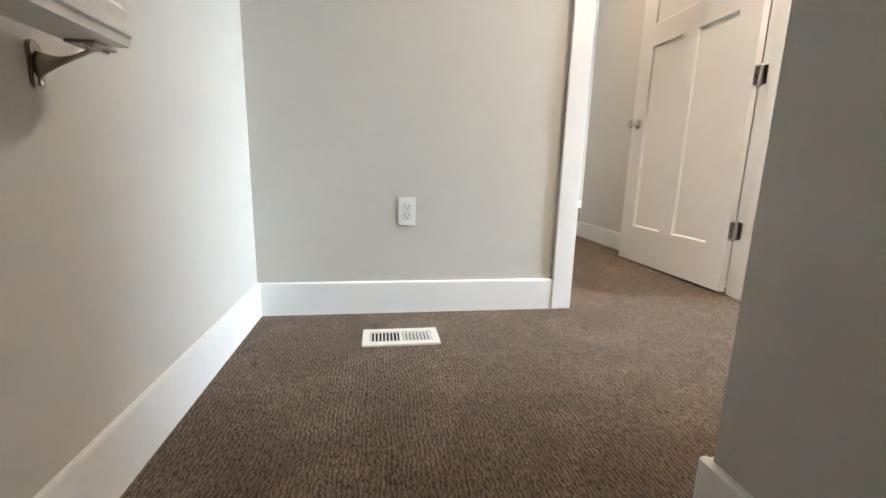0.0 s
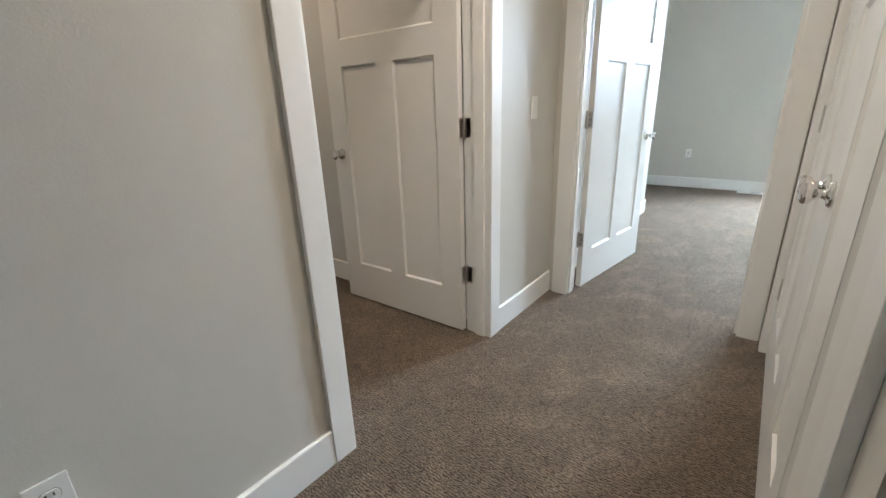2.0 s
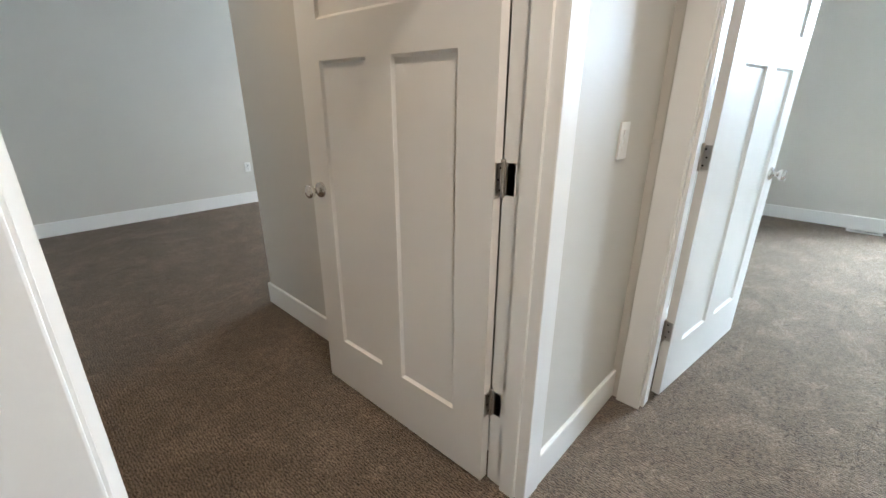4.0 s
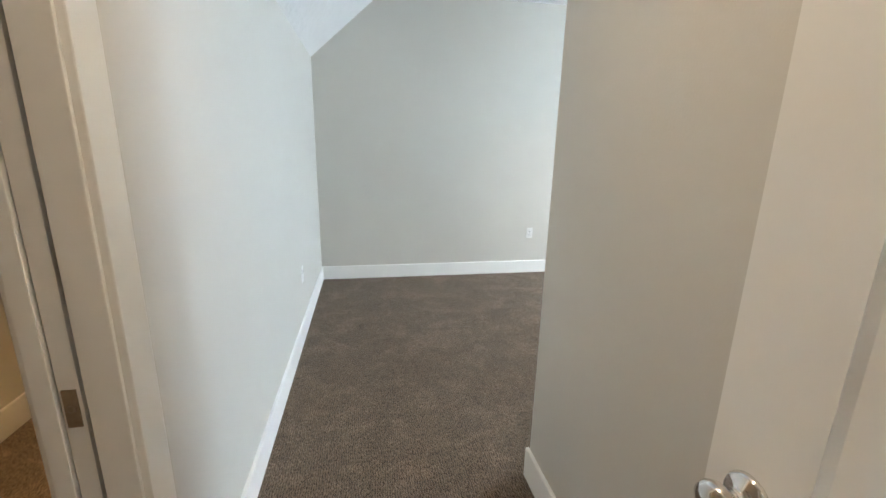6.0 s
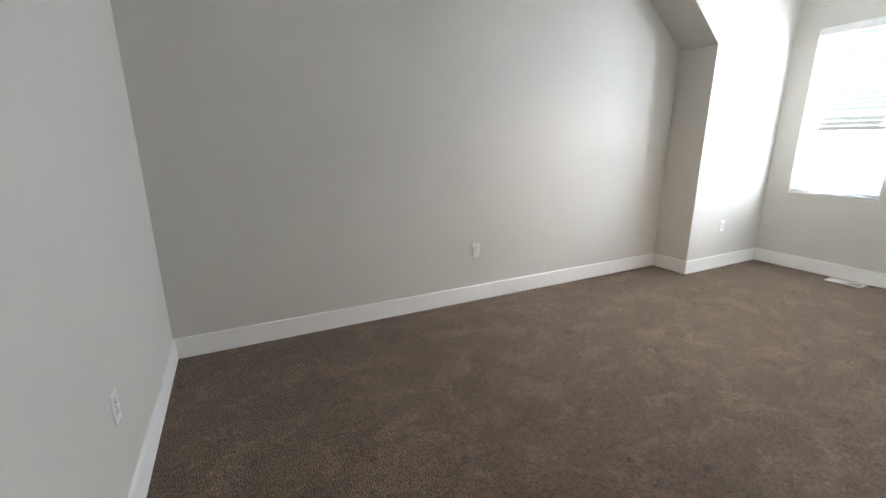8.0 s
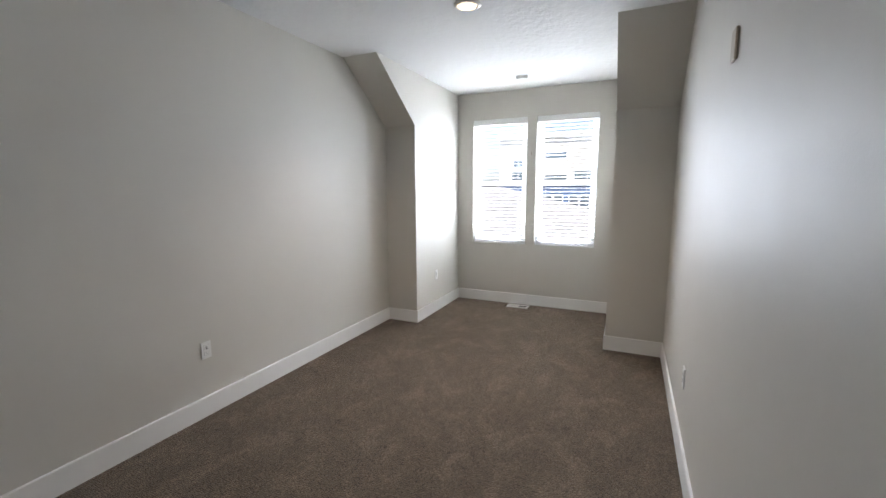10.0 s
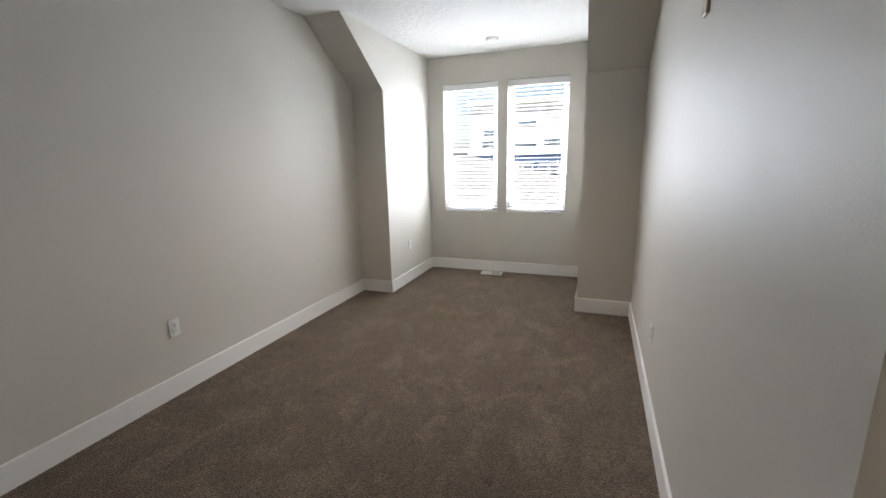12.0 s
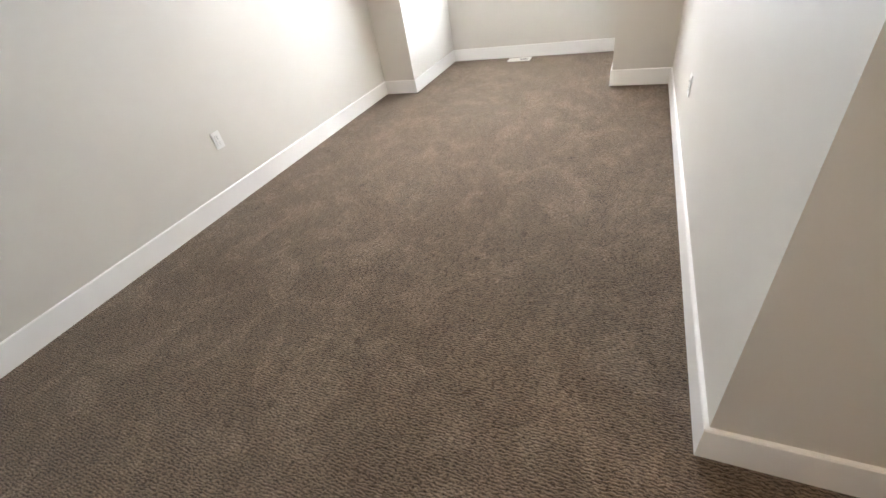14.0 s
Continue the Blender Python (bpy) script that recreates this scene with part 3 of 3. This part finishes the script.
# ---- handrail beside the stair ----
rail = thing("handrail", pose(-0.447, 0.775, 0.775), "white moulded wooden handrail on a nickel bracket", "handrail")
prof = [(-0.036, 0.0), (0.036, 0.0), (0.036, 0.012), (0.041, 0.015), (0.041, 0.030), (0.036, 0.035), (0.036, 0.050), (0.028, 0.060), (-0.028, 0.060), (-0.036, 0.050), (-0.036, 0.035), (-0.041, 0.030), (-0.041, 0.015), (-0.036, 0.012)]
part("rail", prism(bmesh.new(), prof, "y", -0.95, 0.0), TRIM, rail)
br = thing("handrail_bracket", pose(LEFT_X, 0.764, 0.742), "dark brushed nickel handrail bracket on the wall", "bracket")
oval = [(0.0125 * math.cos(k * math.tau / 28), (0.022 if k < 14 else -0.022) + 0.0125 * math.sin(k * math.tau / 28)) for k in range(28)]
bm = prism(bmesh.new(), oval, "x", 0, 0.005)
bmesh.ops.bevel(bm, geom=[e for e in bm.edges if all(v.co.x > 0.004 for v in e.verts)], offset=0.002, segments=2, affect="EDGES")
ro = part("rosette", bm, BRONZE, br, "oval brushed nickel wall plate")
part("screw", spin(bmesh.new(), [(0.005, 0), (0.0035, 0.0025)], pose(0.005, 0, -0.024, 0, 90, 0), 12), CHROME, ro)
# swept arm: deep at the wall, thin under the rail
bm = bmesh.new()
rings = []
for k in range(11):
    a = k / 10
    top = 0.020 - 0.010 * math.sin(a * math.pi) + 0.008 * a
    low = -0.022 + 0.044 * a ** 0.75
    mid, hh, ww = (top + low) / 2, (top - low) / 2, 0.0085 - 0.002 * a
    rings.append([bm.verts.new((0.004 + 0.074 * a, ww * math.sin(q) * (1 - 0.25 * abs(math.cos(q))), mid + hh * math.cos(q))) for q in [j * math.tau / 16 for j in range(16)]])
for p, q in zip(rings, rings[1:]):
    for j in range(16):
        bm.faces.new((p[j], p[(j + 1) % 16], q[(j + 1) % 16], q[j])).smooth = True
bm.faces.new(rings[0])
bm.faces.new(rings[-1])
part("arm", bm, BRONZE, br)
part("saddle", box(bmesh.new(), 0.058, 0.098, -0.026, 0.026, 0.028, 0.033, 0.0015), BRONZE, br)
for yy in (-0.018, 0.018):
    part("screw", spin(bmesh.new(), [(0.005, 0), (0.004, 0.004)], pose(0.086, yy, 0.028, 180, 0, 0), 10), CHROME, br)


# ---- windows and blinds ----
def window(name, x_in, y0, y1, z0, z1, label, meeting):
    """Vinyl single-hung window in the depth of the wall, looking along +x."""
    w = thing(name, pose(x_in, (y0 + y1) / 2, z0), label, "window", kind="structure")
    hw, h = (y1 - y0) / 2, z1 - z0
    f, xa, xb = 0.040, 0.075, 0.135
    bm = bmesh.new()
    for q in ((-hw, -hw + f, 0, h), (hw - f, hw, 0, h), (-hw + f, hw - f, 0, f), (-hw + f, hw - f, h - f, h)):
        box(bm, xa, xb, q[0], q[1], q[2], q[3])
    part("window_frame", bm, VINYL, w)
    mz = meeting - z0
    for nm, xx, a, b in (("lower_sash", 0.082, f, mz + 0.018), ("upper_sash", 0.106, mz - 0.018, h - f)):
        s = 0.032
        bm = bmesh.new()
        for q in ((-hw + f, -hw + f + s, a, b), (hw - f - s, hw - f, a, b), (-hw + f + s, hw - f - s, a, a + s), (-hw + f + s, hw - f - s, b - s, b)):
            box(bm, xx, xx + 0.022, q[0], q[1], q[2], q[3])
        sash = part(nm, bm, VINYL, w)
        if nm == "lower_sash":
            # black strip painted where the check rail throws a shadow line
            part("check_rail_shade", box(bmesh.new(), xx - 0.003, xx + 0.001, -hw + f + s, hw - f - s, b - 0.008, b - 0.001), DARK, sash, "dark strip painted as the shadow gap at the check rail")
        pane = part("pane", box(bmesh.new(), xx + 0.009, xx + 0.013, -hw + f + s, hw - f - s, a + s, b - s), GLASS, sash)
        pane.visible_shadow = False
    return w


window("window_1", WIN_X, W0[0], W0[1], WZ0, WZ1, "white vinyl single-hung window behind a lowered blind", 1.585)
window("window_2", WIN_X, W1[0], W1[1], WZ0, WZ1, "white vinyl single-hung window behind a lowered blind", 1.585)
window("window_3", 6.83, -0.92, 0.705, 0.80, 2.41, "white vinyl window of the far room, bright with daylight", 1.585)


def blind(y0, y1, z0, z1, x, tilt, label):
    """Two-inch slatted blind: valance, slats, bottom rail, ladder cords and a wand."""
    b = thing("window_blind", pose(x, (y0 + y1) / 2, z0), label, "blind", "slatted blinds")
    hw, h = (y1 - y0) / 2 - 0.006, z1 - z0
    part("valance", box(bmesh.new(), -0.036, -0.026, -hw - 0.002, hw + 0.002, h - 0.075, h - 0.003, 0.003), SLAT, b)
    part("headrail", box(bmesh.new(), -0.024, 0.026, -hw, hw, h - 0.050, h - 0.003), SLAT, b)
    part("bottom_rail", box(bmesh.new(), -0.025, 0.025, -hw, hw, 0.004, 0.020, 0.003), SLAT, b)
    n = 34
    c, s = math.cos(radians(tilt)), math.sin(radians(tilt))
    prof = [(-0.025, 0), (-0.0125, 0.0012), (0, 0.0016), (0.0125, 0.0012), (0.025, 0), (0.025, 0.0026), (0, 0.0042), (-0.025, 0.0026)]
    me = mesh_of("slat", prism(bmesh.new(), [(u * c - v * s, u * s + v * c) for u, v in prof], "y", -hw, hw), SLAT)
    for i in range(n):
        sl = new("slat", me)
        sl.parent = b
        sl.location = (0, 0, 0.048 + (h - 0.125) * i / (n - 1))
    for yy in (-hw + 0.11, hw - 0.11):
        bm = bmesh.new()
        for xx in (-0.026, 0.026):
            box(bm, xx - 0.0008, xx + 0.0008, yy - 0.0008, yy + 0.0008, 0.015, h - 0.05)
        part("ladder_cord", bm, SLAT, b)
    for yy, zz in ((-hw + 0.045, 0.93), (-hw + 0.030, 1.02), (hw - 0.045, 0.98)):
        c1 = part("lift_cord", box(bmesh.new(), -0.0295, -0.0285, yy - 0.0006, yy + 0.0006, zz, h - 0.07), SLAT, b)
        part("tassel", spin(bmesh.new(), [(0.0025, zz + 0.004), (0.0065, zz - 0.008), (0.0075, zz - 0.026), (0.004, zz - 0.030)], pose(-0.029, yy, 0), 12), BRONZE, c1, "dark tassel")
    part("wand", spin(bmesh.new(), [(0.004, 0.85), (0.004, 1.5), (0.002, 1.52)], pose(-0.030, hw - 0.06, 0), 8), PLASTIC, b, "clear tilt wand")
    return b


blind(W0[0], W0[1], WZ0, WZ1, WIN_X + 0.040, 3, "white slatted blind, lowered with open slats")
blind(W1[0], W1[1], WZ0, WZ1, WIN_X + 0.040, 3, "white slatted blind, lowered with open slats")

ck = thing("cord_cleat", pose(WIN_X, 5.270, 1.955), "small dark cord cleat between the windows", "cord cleat")
part("hook", box(bmesh.new(), -0.010, 0, -0.004, 0.004, -0.022, 0.022, 0.003), BRONZE, ck)

# ---- closet fittings ----
SH_Z = 1.10
shelf = thing("closet_shelf", pose(CL_X, 0, SH_Z), "pale closet shelf above a wooden hanging rod", "shelf")
part("board", box(bmesh.new(), 0, 0.30, 3.45, CL_Y1, 0, 0.018, 0.002), MELAMINE, shelf)
part("cleat", box(bmesh.new(), 0, 0.018, 3.45, CL_Y1, -0.085, 0, 0.002), MELAMINE, shelf)
rod = thing("closet_rod", pose(CL_X, 0, SH_Z - 0.055), "round wooden closet rod on a white hook bracket", "closet rod")
part("pole", spin(bmesh.new(), [(0.0165, 3.45), (0.0165, CL_Y1)], pose(0.255, 0, 0, -90, 0, 0), 18), WOOD, rod)
for yy in (4.30, 4.93):
    bm = box(bmesh.new(), 0.0, 0.29, yy - 0.006, yy + 0.006, 0.046, 0.055)
    box(bm, 0.234, 0.276, yy - 0.008, yy + 0.008, -0.022, -0.016)
    box(bm, 0.272, 0.278, yy - 0.008, yy + 0.008, -0.022, 0.046)
    part("bracket", bm, PLASTIC, rod, "white hook bracket")

for k, zz in enumerate((0.30, 0.62, 0.94)):
    sh = thing("closet_shelf", pose(0.197, CL_Y1 + 0.20, zz), "pale closet shelf in the recess", "shelf", "recess shelves")
    part("board", box(bmesh.new(), -0.396, 0.396, -0.18, 0.19, 0, 0.018, 0.002), MELAMINE, sh)

# ---- outside ----
built("ground", box(bmesh.new(), -1500, 1500, -1500, 1500, -6.7, -6.5), GROUND, "dry ground outside", "ground")


def facade_window(parent, x, y, z, w, h):
    f = part("window", box(bmesh.new(), x - 0.06, x, y - w / 2, y + w / 2, z, z + h), VINYL, parent)
    part("pane", box(bmesh.new(), x - 0.075, x - 0.062, y - w / 2 + 0.09, y + w / 2 - 0.09, z + 0.09, z + h - 0.09), PANE, f)


PANE = metal("facade_glass", (0.46, 0.54, 0.62), 0.12)
PALE = painted("pale_render", (0.74, 0.73, 0.70), 0.8, 20, 0.004, 0.04)
EAVE, RIDGE = 5.92, 8.13
house = thing("house", pose(0, 0, -6.5), "neighbouring house with a low grey shingled hip roof", "house")
part("wall", box(bmesh.new(), 11.6, 29.4, 3.9, 21.4, 0, EAVE), STUCCO, house)
bm = bmesh.new()
e = [bm.verts.new(p) for p in ((11.0, 3.3, EAVE), (30.0, 3.3, EAVE), (30.0, 22.0, EAVE), (11.0, 22.0, EAVE), (20.5, 9.8, RIDGE), (20.5, 15.5, RIDGE))]
for q in ((0, 1, 4), (1, 2, 5, 4), (2, 3, 5), (3, 0, 4, 5), (3, 2, 1, 0)):
    bm.faces.new([e[i] for i in q])
part("roof", bm, ROOFING, house)
facade_window(house, 11.6, 7.0, 2.6, 1.4, 1.5)
facade_window(house, 11.6, 12.5, 2.6, 1.4, 1.5)

block = thing("apartment_building", pose(0, 0, -6.5), "blue clad apartment building with pale upper storeys", "building")
part("wall", box(bmesh.new(), 44, 58, -14.0, 17.0, 0, 8.35), SIDING, block)
part("upper_wall", box(bmesh.new(), 44.3, 58, -14.0, 17.0, 8.35, 13.2), PALE, block)
part("parapet", box(bmesh.new(), 43.9, 58.2, -14.2, 17.2, 13.2, 13.6), PALE, block)
part("ledge", box(bmesh.new(), 43.85, 44.3, -14.1, 17.1, 8.35, 8.6), VINYL, block)
for k in range(10):
    for zz in (2.0, 5.55):
        for side in (-0.52, 0.52):
            facade_window(block, 44, -12.0 + 2.55 * k + side + 0.4, zz, 1.0, 1.9)
for yy in (11.2, 3.7, -3.8):
    facade_window(block, 44.3, yy, 11.0, 2.2, 0.7)
    facade_window(block, 44.3, yy, 8.85, 2.4, 0.65)
for yy in (14.9, 8.6, 6.2, 1.2, -1.3):
    facade_window(block, 44.3, yy, 8.85, 1.7, 1.0)
facade_window(block, 44.3, 14.9, 10.2, 1.3, 0.8)
